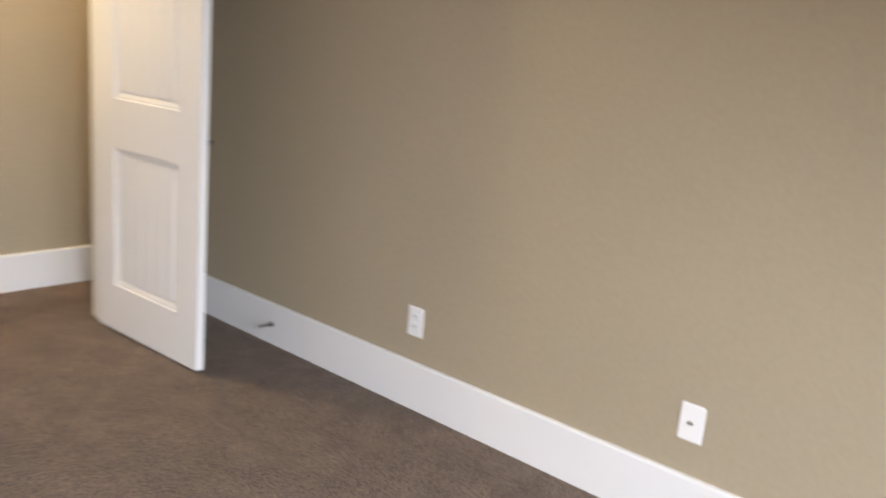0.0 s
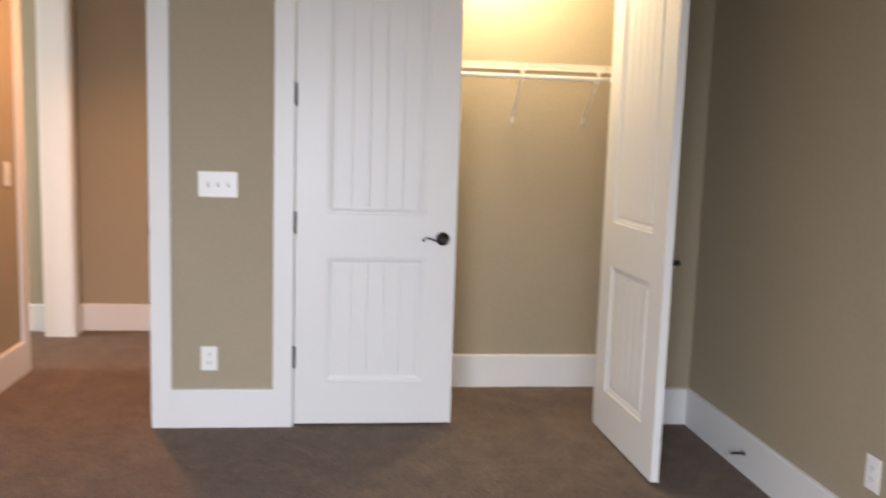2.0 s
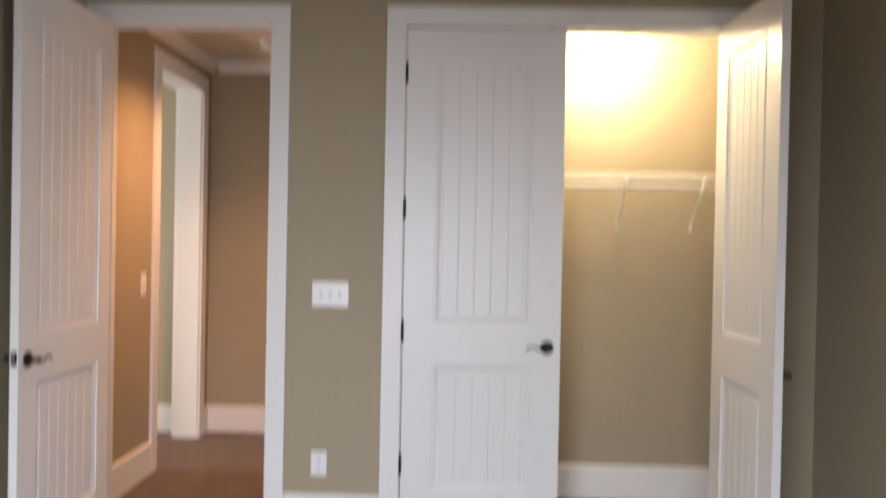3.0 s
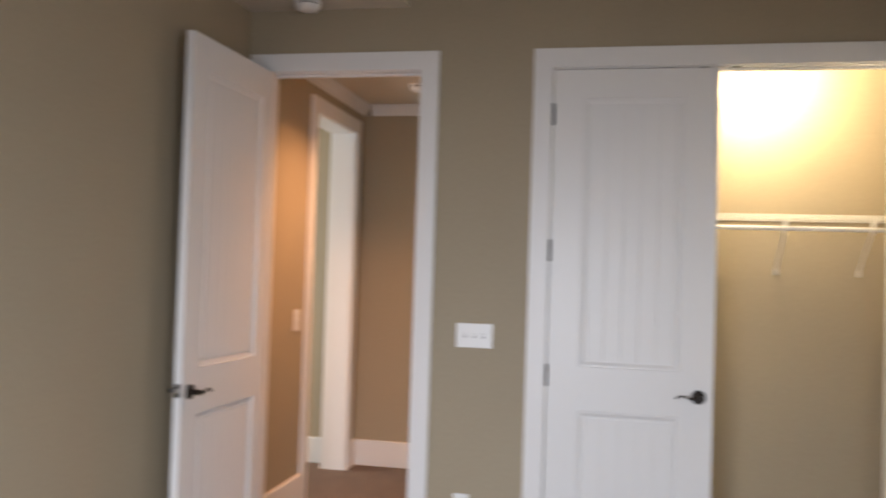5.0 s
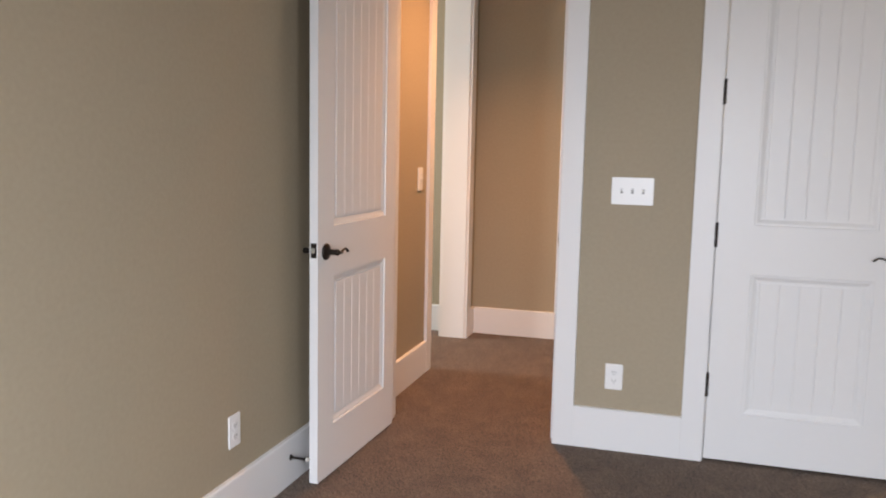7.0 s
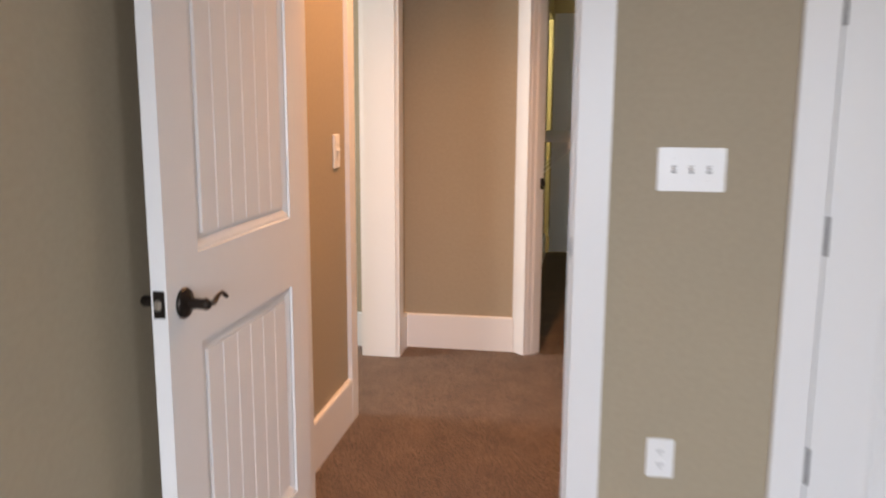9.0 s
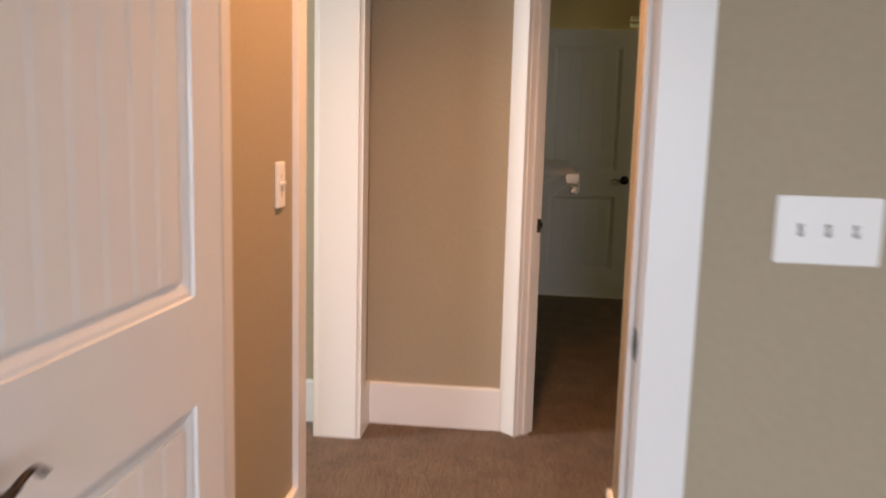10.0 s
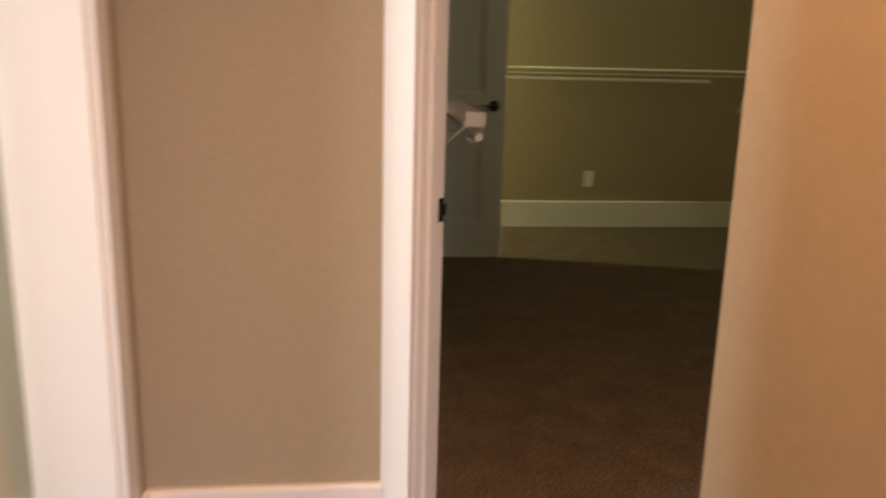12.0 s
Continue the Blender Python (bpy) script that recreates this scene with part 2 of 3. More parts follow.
# Small hole added out of view where the walk-in fill lamp sits.
structure("wall_walkin_right", boxes((1.9, 2.0, HRY - WT, 3.1, 0, TOP), (1.9, 2.0, 3.5, GY, 0, TOP), (1.9, 2.0, 3.1, 3.5, 0, 1.5), (1.9, 2.0, 3.1, 3.5, 2.1, TOP)), WALL_PAINT, "tan painted walk-in closet side wall with an added, unseen opening", "wall")
structure("wall_bathroom", boxes((-2.6, -2.5, 4.6, GY, 0, TOP), (-2.5, GX - .12, 4.6, 4.7, 0, TOP)), WALL_PAINT, "plain wall of the lit room beyond", "wall")
structure("wall_side_room", boxes((-4.0, XW, 2.014, 2.12, 0, TOP), (-4.0, XW, 0.1, 0.2, 0, TOP), (-4.0, -3.9, 0.2, 0.55, 0, TOP), (-4.0, -3.9, 1.65, 2.014, 0, TOP),
                                  (-4.0, -3.9, 0.55, 1.65, 0, 0.75), (-4.0, -3.9, 0.55, 1.65, 2.25, TOP)), WALL_PAINT, "tan painted side room walls", "wall")
structure("ceiling", boxes((-0.745, XR, YB, 0, ZC, ZC + .1)), CEIL_PAINT, "plain painted bedroom ceiling", "ceiling")
structure("ceiling_soffit", boxes((XL, -0.745, YB, 0, 2.79, ZC + .1)), CEIL_PAINT, "dropped ceiling soffit over the doorway side", "ceiling")
structure("ceiling_hall", boxes((XL, HRX, WT, YF, ZH, ZH + .1), (HRX, 1.9, HRY, YF, ZH, ZH + .1), (GX, 1.9, YF, GY, ZH, ZH + .1)), CEIL_PAINT, "plain hall and walk-in closet ceiling", "ceiling")
structure("ceiling_closet", boxes((HRX + .12, XR, WT, CBY, 2.75, 2.85)), CEIL_PAINT, "plain closet ceiling", "ceiling")
structure("ceiling_side_room", boxes((-3.9, XW, 0.2, 2.014, ZH, ZH + .1), (-2.5, GX - .12, 4.7, GY, ZH, ZH + .1)), CEIL_PAINT, "plain side room ceiling", "ceiling")


def baseboard(x0, y0, x1, y1, nx, ny, m=None, z0=0.0):
    """A flat board with an eased top edge along a wall face, on the side of the normal."""
    d = Vector((x1 - x0, y1 - y0, 0))
    length = d.length
    prof = ((0, z0), (BT, z0), (BT, BH - .007), (BT - .003, BH - .002), (BT - .008, BH), (0, BH))
    bm = bmesh.new()
    rings = [[bm.verts.new((x + nx * a, y + ny * a, z)) for a, z in prof] for x, y in ((x0, y0), (x1, y1))]
    for i in range(len(prof)):
        j = (i + 1) % len(prof)
        bm.faces.new((rings[0][i], rings[0][j], rings[1][j], rings[1][i]))
    bm.faces.new(rings[0])
    bm.faces.new(rings[1])
    return structure("baseboard", bm, TRIM_PAINT, "tall white painted baseboard above brown carpet", "baseboard", m)


baseboard(XR, YB, XR, -BT, -1, 0)
baseboard(XL, YB, XL, -BT, 1, 0)
baseboard(-0.5748, 0, -0.1052, 0, 0, -1)
baseboard(1.6177, 0, XR, 0, 0, -1)
baseboard(HRX + .12, CBY, XR, CBY, 0, -1)
baseboard(XL, WT + .02, XL, 0.9198, 1, 0)
baseboard(XL, 1.932, XL, YF, 1, 0)
baseboard(XL + BT, YF, -0.996, YF, 0, -1)
baseboard(HRX, WT + .02, HRX, HRY, -1, 0)
baseboard(-3.9, 2.014, XW, 2.014, 0, -1)
baseboard(GX, YF + WT, GX, 4.95, 1, 0)
baseboard(GX, GY, 1.9, GY, 0, -1)


def casing(name, x0, x1, zt, w, depth, m, label, stop_at=None, both=True, left_w=None):
    """Jambs, door stop and mitred flat casing round an opening from x0 to x1; local y runs into the wall."""
    ob = thing(name, label, "door frame", m)
    ob["kind"] = "structure"
    t = 0.018
    for a, b in ((x0 - t, x0), (x1, x1 + t)):
        part("jamb", boxes((a, b, 0.0, depth, 0, zt + t), bevel=0.0015), TRIM_PAINT, ob)
    part("head_jamb", boxes((x0, x1, 0.0, depth, zt, zt + t), bevel=0.0015), TRIM_PAINT, ob)
    if stop_at is not None:
        s0, s1 = stop_at
        for a, b in ((x0, x0 + .011), (x1 - .011, x1)):
            part("door_stop", boxes((a, b, s0, s1, 0, zt), bevel=0.003, seg=2), TRIM_PAINT, ob)
        part("door_stop", boxes((x0 + .011, x1 - .011, s0, s1, zt - .011, zt), bevel=0.003, seg=2), TRIM_PAINT, ob)
    r = 0.005
    lw = left_w or w
    for y0, y1 in ((-0.019, 0.0), (depth, depth + .019))[:2 if both else 1]:
        for pts in (((x0 - r - lw, 0), (x0 - r, 0), (x0 - r, zt + r), (x0 - r - lw, zt + r + w)),
                    ((x1 + r, 0), (x1 + r + w, 0), (x1 + r + w, zt + r + w), (x1 + r, zt + r)),
                    ((x0 - r, zt + r), (x1 + r, zt + r), (x1 + r + w, zt + r + w), (x0 - r - lw, zt + r + w))):
            bm = bmesh.new()
            board(bm, pts, y0, y1)
            bmesh.ops.bevel(bm, geom=list(bm.edges), offset=0.0008, segments=1, affect="EDGES")
            part("casing_board", bm, TRIM_PAINT, ob)
    return ob


entry_frame = casing("door_frame_1", -1.474, -0.672, 2.465, 0.092, WT, None, "white painted door frame round the bedroom doorway", (0.040, 0.075), True, left_w=0.095)
closet_frame = casing("door_frame_2", -0.008, 1.5205, 2.465, 0.092, WT, None, "white painted frame round the double closet doors", (0.040, 0.070), False)
walkin_frame = casing("door_frame_3", 0.100, 0.880, 2.465, 0.094, 0.092, ANGLED, "white painted door frame round the walk-in closet doorway", (0.026, 0.060), False)
side_frame = casing("door_frame_4", 1.012, 1.828, 2.450, 0.100, XL - XW, pose(XL, 0, 0, 0, 0, 90), "white painted cased opening to the side room", None, True, left_w=0.087)


# ---- doors: two panels of grooved planks ----
def door_leaf_mesh(w, h, panels, t=0.035):
    """Stiles and rails with sunk panels, moulded on both faces. x from 0 to w, y from 0 to t, z from 0 to h."""
    bm = bmesh.new()
    steps = ((0.0, 0.0), (0.002, 0.0055), (0.010, 0.0060), (0.014, 0.0075), (0.026, 0.0128), (0.030, 0.013))
    for side in (0, 1):
        def v(x, d, z):
            return bm.verts.new((x, d if side == 0 else t - d, z))
        xs = (0, panels[0][0], panels[0][1], w)
        zs = [0] + [q for p in panels for q in p[2:4]] + [h]
        grid = {(i, j): v(x, 0, z) for i, x in enumerate(xs) for j, z in enumerate(zs)}
        for i in range(3):
            for j in range(len(zs) - 1):
                if i == 1 and j % 2 == 1:
                    p = panels[j // 2]
                    rings = [[grid[1, j], grid[2, j], grid[2, j + 1], grid[1, j + 1]]]
                    for a, d in steps[1:]:
                        rings.append([v(p[0] + a, d, p[2] + a), v(p[1] - a, d, p[2] + a), v(p[1] - a, d, p[3] - a), v(p[0] + a, d, p[3] - a)])
                    for q, r in zip(rings, rings[1:]):
                        for k in range(4):
                            bm.faces.new((q[k], q[(k + 1) % 4], r[(k + 1) % 4], r[k]))
                    bm.faces.new(rings[-1])
                else:
                    bm.faces.new((grid[i, j], grid[i + 1, j], grid[i + 1, j + 1], grid[i, j + 1]))
    bmesh.ops.remove_doubles(bm, verts=bm.verts, dist=1e-6)
    edges = [e for e in bm.edges if e.is_boundary]
    bmesh.ops.bridge_loops(bm, edges=edges)
    return bm


def plank_mesh(w, h, t=0.006):
    bm = bmesh.new()
    c = 0.0035
    prof = ((0, 0), (0, t - .0028), (c, t), (w - c, t), (w, t - .0028), (w, 0))
    a = [bm.verts.new((x, -y, 0)) for x, y in prof]
    b = [bm.verts.new((x, -y, h)) for x, y in prof]
    for i in range(6):
        j = (i + 1) % 6
        bm.faces.new((a[i], a[j], b[j], b[i]))
    bm.faces.new(a)
    bm.faces.new(b)
    return bm


DOOR_T = 0.035


def door_kind(w, h, panels, count=5):
    planks = [mesh("plank", plank_mesh((p[1] - p[0] - 0.072) / count, p[3] - p[2] - 0.072), DOOR_PAINT) for p in panels]
    return w, h, panels, mesh("door_leaf", door_leaf_mesh(w, h, panels), DOOR_PAINT), planks, count


CLOSET_KIND = door_kind(0.764, 2.448, ((0.146, 0.618, 0.210, 0.820), (0.146, 0.618, 1.026, 2.310)))
ENTRY_KIND = door_kind(0.786, 2.448, ((0.115, 0.648, 0.205, 0.817), (0.115, 0.648, 1.010, 2.300)), 6)
LOW_KIND = door_kind(0.764, 2.030, ((0.130, 0.634, 0.215, 0.785), (0.130, 0.634, 0.975, 1.905)))


def lever(parent, x, z, y, out, point):
    """A wavy bronze lever on a round rosette; out is -1 or 1 along y, point the way of the lever along x."""
    handle = part("handle", disc(bmesh.new(), (x, y, z), (0, out, 0), ((0.032, 0.0), (0.033, 0.004), (0.030, 0.009), (0.018, 0.013), (0.012, 0.016), (0.011, 0.040), (0.013, 0.052), (0.010, 0.058))), BRONZE, parent, "oil-rubbed bronze lever handle", True)
    pts = []
    rad = []
    for i in range(17):
        s = i / 16
        pts.append((x + point * (0.004 + 0.098 * s), y + out * (0.050 - 0.003 * s), z - 0.006 * math.sin(s * 3.4) + 0.011 * math.sin(max(0.0, s - 0.35) * 4.6) - 0.010 * max(0.0, s - 0.8) * 5))
        rad.append(0.0110 - 0.0062 * math.sin(min(s * 1.3, 1) * math.pi / 2) + (0.0012 if i > 14 else 0))
    part("lever", tube(bmesh.new(), pts, rad, 12, 0.75), BRONZE, handle, "", True)


def make_door(name, m, label, lever_sides, knuckle_y, kind, hinge_x=0.0, latch=True, faces=(0, 1), hinges=(0.278, 0.928, 1.524, 2.180)):
    """A leaf with its hinge edge at x = 0; knuckle_y is the face on which the hinge barrels sit."""
    w, h, panels, leaf_data, planks, count = kind
    ob = thing(name, label, "door", m, "two-panel plank doors")
    piece("leaf", leaf_data, ob, pose(0, 0, 0))
    for face in faces:
        for k, p in enumerate(panels):
            pw = (p[1] - p[0] - 0.072) / count
            for i in range(count):
                if face == 0:
                    piece("plank", planks[k], ob, pose(p[0] + 0.036 + i * pw, 0.0130, p[2] + 0.036))
                else:
                    piece("plank", planks[k], ob, pose(p[0] + 0.036 + (i + 1) * pw, DOOR_T - 0.0130, p[2] + 0.036, 0, 0, 180))
    for out in lever_sides:
        lever(ob, w - 0.065, 0.915, 0.0 if out < 0 else DOOR_T, out, -1)
    if latch:
        plate = part("latch_plate", boxes((w, w + .002, 0.005, 0.030, 0.897, 0.954), bevel=0.0008), BRONZE, ob, "bronze latch plate")
        part("latch_bolt", boxes((w + .002, w + .011, 0.010, 0.025, 0.915, 0.936), bevel=0.003, seg=2), STEEL, plate, "steel latch bolt")
    for z in hinges:
        hg = part("hinge", disc(bmesh.new(), (hinge_x - 0.002, knuckle_y, z), (0, 0, 1), ((0.0065, 0.0), (0.0065, 0.098)), 14), BRONZE, ob, "dark bronze hinge", True)
        part("pin_cap", disc(bmesh.new(), (hinge_x - 0.002, knuckle_y, z + .098), (0, 0, 1), ((0.005, 0), (0.007, 0.003), (0.004, 0.008)), 12), BRONZE, hg, "", True)
        part("hinge_leaf", boxes((hinge_x - 0.0025, hinge_x - 0.0008, min(knuckle_y, 0.02), max(knuckle_y, 0.02), z + .002, z + .096)), BRONZE, hg)
    return ob


# closed closet leaf: hinge edge at x = 0, room face at y = 0
make_door("closet_door", pose(-0.004, 0.0, 0.012), "closed white two-panel plank closet door with bronze lever", (-1,), -0.004, CLOSET_KIND, latch=False)
# open closet leaf: hung on the far jamb, folded out into the room
make_door("closet_door", pose(1.4835, -0.010, 0.012, 0, 0, -88.3), "open white two-panel plank closet door swung into the room", (1,), 0.039, CLOSET_KIND, latch=False)
# bedroom door, open against the side wall
make_door("bedroom_door", pose(-1.471, -0.034, 0.012, 0, 0, -91.8), "open white two-panel plank bedroom door with bronze lever", (-1, 1), -0.004, ENTRY_KIND)
# leaf inside the walk-in closet
make_door("bathroom_door", pose(-0.934, 5.040, 0.012), "open white two-panel plank door in the dim walk-in closet", (-1,), 0.039, LOW_KIND, hinges=(0.2, 0.95, 1.75))


# ---- crown moulding in the hall ----
def crown(x0, y0, x1, y1, nx, ny):
    prof = ((0, -0.078), (0.012, -0.078), (0.016, -0.066), (0.034, -0.044), (0.050, -0.018), (0.060, -0.012), (0.060, 0), (0, 0))
    bm = bmesh.new()
    rings = [[bm.verts.new((x + nx * a, y + ny * a, ZH + z)) for a, z in prof] for x, y in ((x0, y0), (x1, y1))]
    for i in range(len(prof)):
        j = (i + 1) % len(prof)
        bm.faces.new((rings[0][i], rings[0][j], rings[1][j], rings[1][i]))
    bm.faces.new(rings[0])
    bm.faces.new(rings[1])
    structure("trim", bm, TRIM_PAINT, "white crown moulding under the hall ceiling", "crown moulding")


crown(XL, WT, XL, YF, 1, 0)
crown(XL + .06, YF, -0.99, YF, 0, -1)
crown(HRX, WT, HRX, HRY, -1, 0)
crown(XL + .06, WT, HRX - .06, WT, 0, 1)


# ---- small fixtures ----
def plate_body(w, h, t=0.006):
    return boxes((-w / 2, w / 2, -t, 0, -h / 2, h / 2), bevel=0.0028, seg=3)


def screw(parent, x, z, y=-0.006):
    part("screw", disc(bmesh.new(), (x, y, z), (0, -1, 0), ((0.0034, 0), (0.003, 0.0012)), 12), PLASTIC, parent)


def switch_plate(m, gangs, label):
    w = 0.116 + 0.046 * (gangs - 1) - 0.030 if gangs > 1 else 0.074
    ob = thing("light_switch", label, "light switch", m)
    part("plate", plate_body(w, 0.118), PLASTIC, ob)
    for g in range(gangs):
        x = (g - (gangs - 1) / 2) * 0.046
        part("toggle_slot", boxes((x - .0050, x + .0050, -0.0066, -0.0061, -0.0110, 0.0110)), SHADE, ob, "narrow toggle slot, its shade painted grey")
        bm = bmesh.new()
        tube(bm, ((x, -0.004, 0.0), (x, -0.011, 0.004), (x, -0.018, 0.007)), (0.0046, 0.0042, 0.0036), 10)
        part("toggle", bm, PLASTIC, ob)
        screw(ob, x, 0.030)
        screw(ob, x, -0.030)
    return ob


def rocker_plate(m, label):
    ob = thing("light_switch", label, "light switch", m)
    part("plate", plate_body(0.074, 0.120, 0.007), PLASTIC, ob)
    part("rocker_frame", boxes((-0.0175, 0.0175, -0.0082, -0.0070, -0.0345, 0.0345), bevel=0.0006), PLASTIC, ob)
    bm = bmesh.new()
    outline = ((-0.0082, -0.031), (-0.0120, -0.031), (-0.0092, 0.0), (-0.0098, 0.031), (-0.0082, 0.031))
    ends = [[bm.verts.new((x, y, z)) for y, z in outline] for x in (-0.0155, 0.0155)]
    bm.faces.new(ends[0])
    bm.faces.new(ends[1])
    for i in range(len(outline)):
        j = (i + 1) % len(outline)
        bm.faces.new((ends[0][i], ends[0][j], ends[1][j], ends[1][i]))
    part("rocker", bm, PLASTIC, ob)
    screw(ob, 0, 0.048, -0.007)
    screw(ob, 0, -0.048, -0.007)
    return ob


def dimmer_plate(m, label):
    ob = thing("dimmer_switch", label, "light switch", m)
    part("plate", plate_body(0.074, 0.130, 0.008), PLASTIC, ob)
    part("insert", boxes((-0.0168, 0.0168, -0.0094, -0.0082, -0.046, 0.046), bevel=0.0006), PLASTIC, ob)
    part("slider_slot", boxes((-0.0022, 0.0022, -0.0099, -0.0095, -0.036, 0.008)), SHADE, ob, "narrow slider slot, its shade painted grey")
    part("slider_knob", boxes((-0.0145, 0.0145, -0.0185, -0.0096, 0.000, 0.009), bevel=0.002, seg=2), PLASTIC, ob)
    part("pilot_mark", boxes((-0.002, 0.002, -0.0099, -0.0095, 0.020, 0.030)), SHADE, ob, "small grey indicator mark")
    screw(ob, 0, 0.055, -0.008)
    screw(ob, 0, -0.055, -0.008)
    return ob


def outlet(m, label):
    ob = thing("wall_outlet", label, "outlet", m, "duplex outlets")
    part("plate", plate_body(0.077, 0.117), PLASTIC, ob)
    for z in (-0.0195, 0.0195):
        face = part("receptacle", disc(bmesh.new(), (0, -0.006, z), (0, -1, 0), ((0.0168, 0), (0.0165, 0.0014), (0.0155, 0.0018)), 24), PLASTIC, ob)
        for x in (-0.0063, 0.0063):
            part("slot", boxes((x - .0012, x + .0012, -0.0084, -0.0079, z - .001, z + .008)), SLOT, face, "dark slot")
        part("slot", disc(bmesh.new(), (0, -0.0079, z - .0075), (0, -1, 0), ((0.0024, 0), (0.0022, 0.0005)), 10), SLOT, face, "dark round slot")
    screw(ob, 0, 0)
    return ob


def cable_plate(m, label):
    ob = thing("cable_plate", label, "cable jack", m)
    part("plate", plate_body(0.077, 0.117), PLASTIC, ob)
    jack = part("jack", disc(bmesh.new(), (0, -0.006, 0), (0, -1, 0), ((0.0065, 0), (0.0065, 0.003), (0.0046, 0.0035), (0.0046, 0.010)), 12), STEEL, ob, "threaded steel coaxial jack", True)
    part("pin_hole", disc(bmesh.new(), (0, -0.0161, 0), (0, -1, 0), ((0.002, 0), (0.002, 0.0004)), 10), SLOT, jack)
    screw(ob, 0, 0.042)
    screw(ob, 0, -0.042)
    return ob


switch_plate(pose(-0.361, 0, 1.163), 3, "white three-gang toggle switch plate on the tan wall")
outlet(pose(-0.403, 0, 0.336), "white duplex outlet low on the tan wall")
outlet(pose(XR, -1.517, 0.346, 0, 0, -90), "white duplex outlet low on the long tan wall")
cable_plate(pose(XR, -2.643, 0.354, 0, 0, -90), "white cable jack plate on the long tan wall")
outlet(pose(XL, -1.226, 0.350, 0, 0, 90), "white duplex outlet beside the bedroom door")
dimmer_plate(pose(XL, 0.790, 1.145, 0, 0, 90), "white dimmer switch on the warm lit hall wall")
rocker_plate(pose(-2.016, 2.014, 1.143), "white rocker switch on the side room wall")
outlet(pose(0.630, GY, 0.350), "dim white outlet in the walk-in closet")


def door_stop(m, label):
    ob = thing("door_stop", label, "door stop", m)
    part("base", disc(bmesh.new(), (0, 0, 0), (0, -1, 0), ((0.012, 0), (0.012, 0.003), (0.006, 0.007)), 16), BRONZE, ob, "", True)
    part("rod", disc(bmesh.new(), (0, -0.007, 0), (0, -1, 0), ((0.0048, 0), (0.0048, 0.050), (0.009, 0.053), (0.009, 0.060)), 14), BRONZE, ob, "", True)
    part("tip", disc(bmesh.new(), (0, -0.067, 0), (0, -1, 0), ((0.0095, 0), (0.0095, 0.010), (0.006, 0.013)), 14), RUBBER, ob, "pale rubber tip", True)
    return ob


door_stop(pose(XR - BT, -0.662, 0.092, 0, 0, -90), "dark bronze door stop screwed to the white baseboard")
door_stop(pose(XL + BT, -0.828, 0.110, 0, 0, 90), "dark bronze door stop on the baseboard behind the bedroom door")


def smoke_detector(m, label):
    ob = thing("smoke_detector", label, "smoke detector", m)
    part("base", disc(bmesh.new(), (0, 0, 0), (0, 0, -1), ((0.068, 0), (0.068, 0.010), (0.064, 0.013))), PLASTIC, ob, "", True)
    part("vent_ring", disc(bmesh.new(), (0, 0, -0.013), (0, 0, -1), ((0.058, 0), (0.058, 0.006))), SLOT, ob, "dark vent gap", True)
    part("cover", disc(bmesh.new(), (0, 0, -0.019), (0, 0, -1), ((0.064, 0), (0.062, 0.012), (0.050, 0.024), (0.030, 0.028))), PLASTIC, ob, "", True)
    return ob


smoke_detector(pose(-1.226, -0.140, 2.788), "round white smoke detector under the soffit")
smoke_detector(pose(-1.00, 1.36, ZH), "round white smoke detector on the hall ceiling")

# strike plates and ball catches
def strike(m, parent, label):
    ob = part("strike_plate", boxes((-0.0015, 0, -0.016, 0.016, -0.029, 0.029), bevel=0.0006), BRONZE, parent, label)
    ob.matrix_basis = m
    part("latch_hole", boxes((-0.0021, -0.0016, -0.007, 0.007, -0.012, 0.012)), SLOT, ob)
    part("lip", boxes((-0.003, 0.0, -0.024, -0.016, -0.014, 0.014), bevel=0.001), BRONZE, ob)


strike(pose(-0.672, 0.020, 0.937), entry_frame, "dark bronze strike plate")
strike(pose(0.100, 0.074, 0.910, 0, 0, 180), walkin_frame, "dark bronze strike plate")
for x in (0.690, 0.830):
    c = part("ball_catch", boxes((x - .022, x + .022, 0.006, 0.030, 2.4635, 2.4648), bevel=0.0005), BRONZE, closet_frame, "dark ball catch plate")
    part("ball", disc(bmesh.new(), (x, 0.018, 2.4635), (0, 0, -1), ((0.005, 0), (0.004, 0.002), (0.001, 0.003)), 12), STEEL, c)


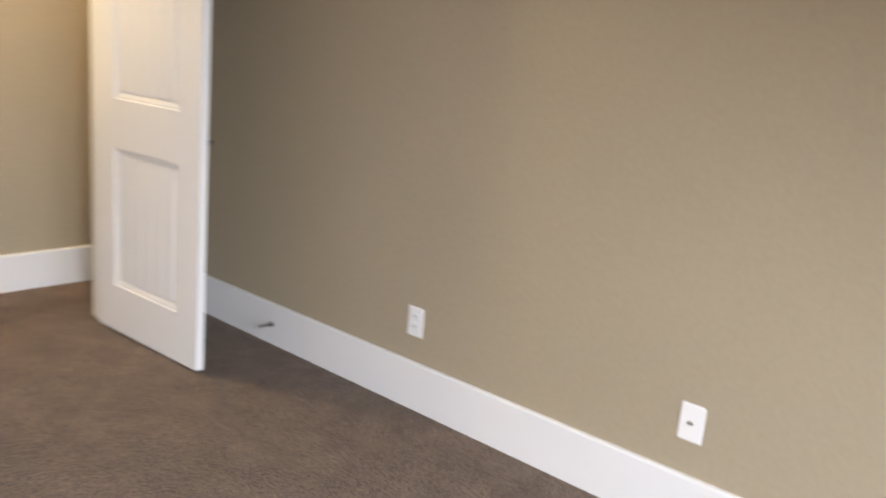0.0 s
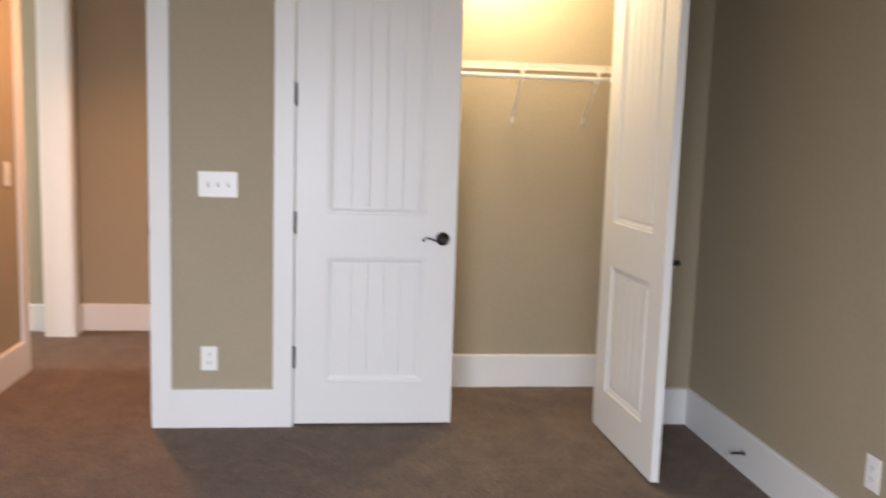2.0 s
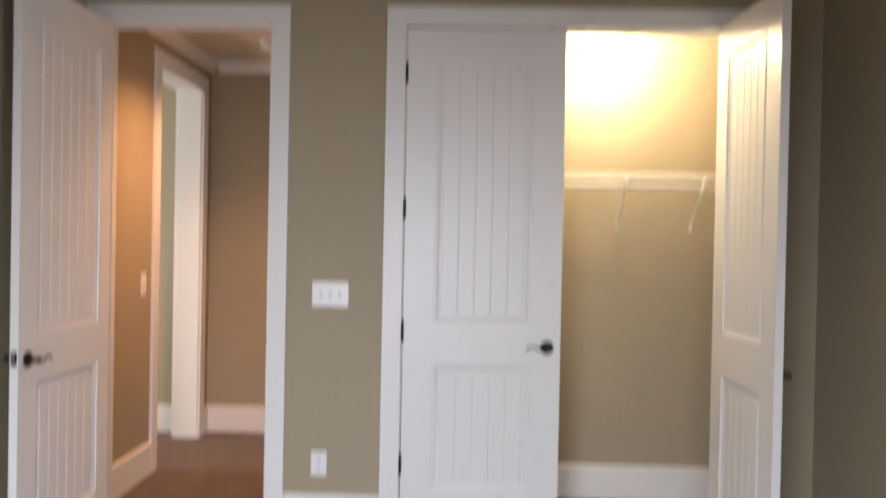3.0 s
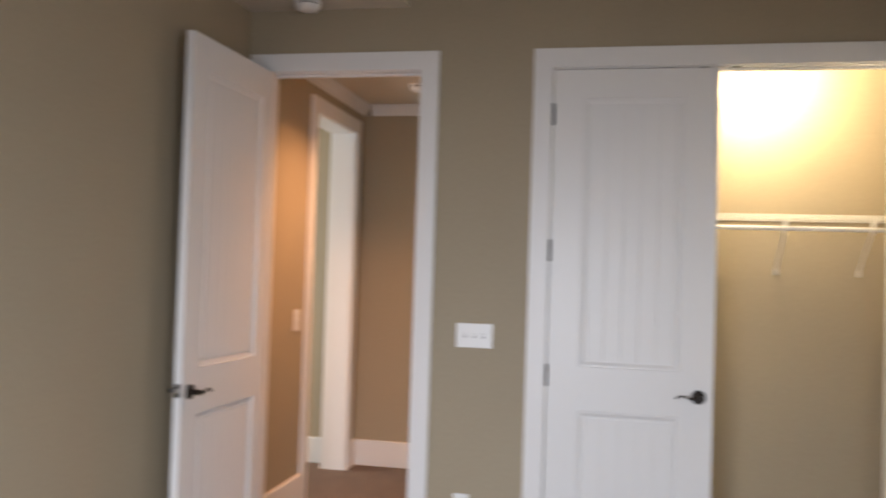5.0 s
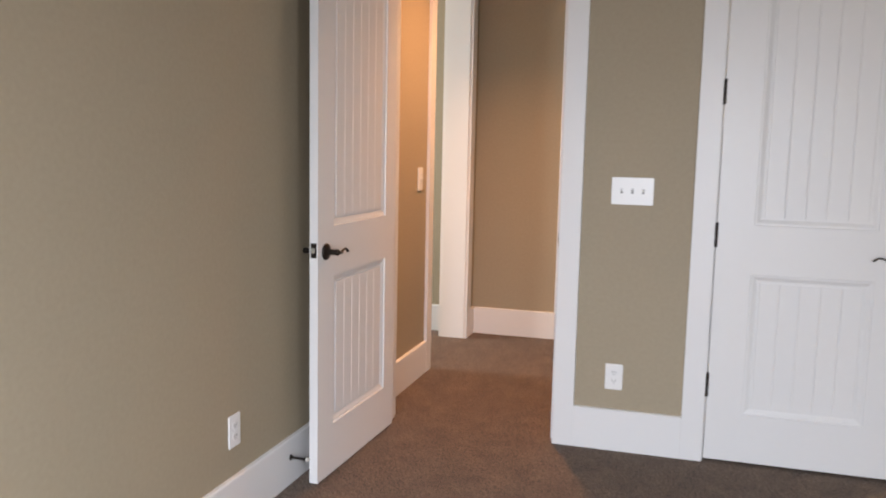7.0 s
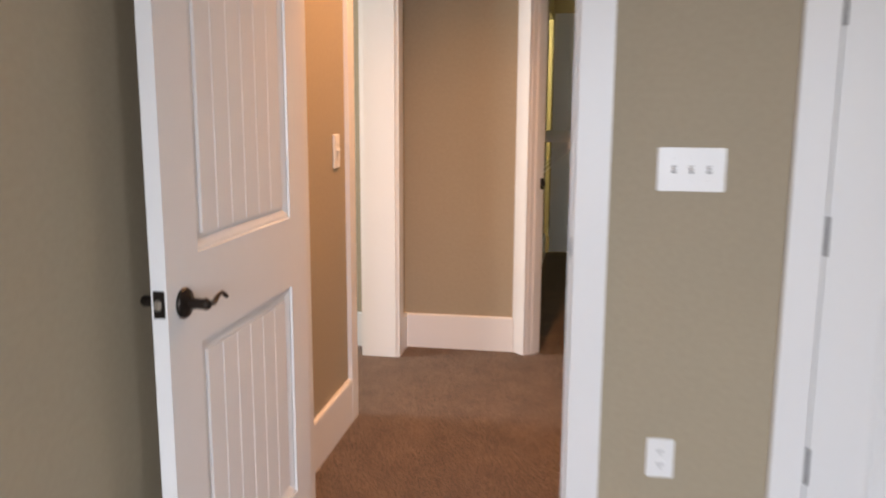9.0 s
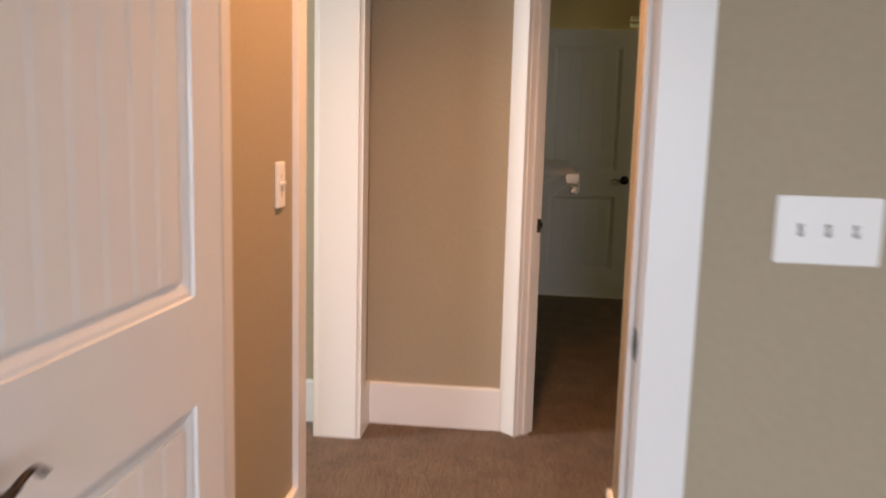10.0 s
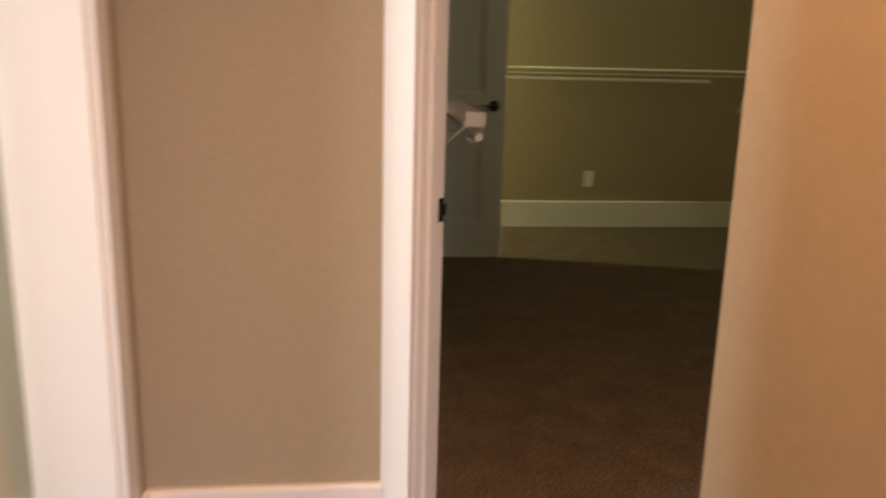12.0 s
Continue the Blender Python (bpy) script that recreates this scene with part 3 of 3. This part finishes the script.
# ---- wire shelves with hanging rods ----
def wire_shelf(m, length, depth, brackets, label, rod_from=0.0, rod_to=None):
    """Local x along the wall, y from the wall at 0 out to -depth, the deck at z = 0."""
    ob = thing("wire_shelf", label, "wire shelf", m, "wire closet shelves")
    wire = mesh("cross_wire", tube(bmesh.new(), ((0, -0.004, 0.0), (0, -depth + .002, 0.0), (0, -depth, -0.004), (0, -depth, -0.032)), 0.0007, 5), VINYL, True)
    for i in range(int(length / 0.0254) + 1):
        piece("cross_wire", wire, ob, pose(min(i * 0.0254 + 0.002, length), 0, 0))
    for y, z, rr in ((-0.006, -0.004, 0.0026), (-depth * 0.35, -0.004, 0.0024), (-depth * 0.68, -0.004, 0.0024), (-depth + .003, -0.0035, 0.0026), (-depth - .001, -0.033, 0.003)):
        part("long_wire", tube(bmesh.new(), ((0, y, z), (length, y, z)), rr, 8), VINYL, ob, "", True)
    end = length if rod_to is None else rod_to
    rod = part("hanging_rod", tube(bmesh.new(), ((rod_from, -depth + .012, -0.070), (end, -depth + .012, -0.070)), 0.0115, 14), VINYL, ob, "", True)
    for x in (rod_from, end):
        part("end_cap", disc(bmesh.new(), (x - .008, -depth + .012, -0.070), (1, 0, 0), ((0.012, 0), (0.0145, 0.003), (0.0145, 0.013), (0.012, 0.016)), 14), VINYL, rod, "", True)
    for y in (-depth + .003,):
        part("end_cap", boxes((-0.006, 0.006, -depth - .006, -depth + .055, -0.040, 0.004), bevel=0.004, seg=2), VINYL, ob)
    for x in brackets:
        b = part("bracket", boxes((x - .007, x + .007, -depth - .004, -depth + .012, -0.040, -0.010), bevel=0.003), VINYL, ob)
        part("brace", tube(bmesh.new(), ((x, -depth + .004, -0.018), (x, -0.010, -0.262), (x, -0.004, -0.274)), 0.0052, 10, 0.6), VINYL, b, "", True)
        part("foot_plate", boxes((x - .0085, x + .0085, -0.005, 0.0, -0.300, -0.266), bevel=0.002), VINYL, b)
        part("foot_screw", disc(bmesh.new(), (x, -0.005, -0.288), (0, -1, 0), ((0.0045, 0), (0.0035, 0.002)), 10), STEEL, b)
        hook = [(x - .018, -depth + .012 + 0.019 * math.cos(a), -0.072 + 0.021 * math.sin(a)) for a in [radians(d) for d in range(-200, 20, 20)]]
        part("rod_hook", tube(bmesh.new(), [(x - .018, -depth, -0.030)] + hook, 0.0078, 8), VINYL, b, "", True)
    return ob


wire_shelf(pose(HRX + .14, CBY, 1.808), XR - HRX - .16, 0.305, (0.75 - HRX - .14, 1.138 - HRX - .14, 1.545 - HRX - .14), "white vinyl coated wire shelf with hanging rod in the closet")
wire_shelf(pose(GX, 2.522, 1.100, 0, 0, 90), 1.7, 0.290, (0.10, 0.85, 1.6), "white wire shelf along the dim walk-in closet wall")
wire_shelf(pose(-0.14, GY, 1.135), 2.0, 0.300, (0.06, 1.85), "lower white wire shelf on the dim closet wall", 0.0, 1.47)
wire_shelf(pose(-0.19, GY, 2.215), 2.05, 0.300, (0.85, 1.30), "upper white wire shelf on the dim closet wall")
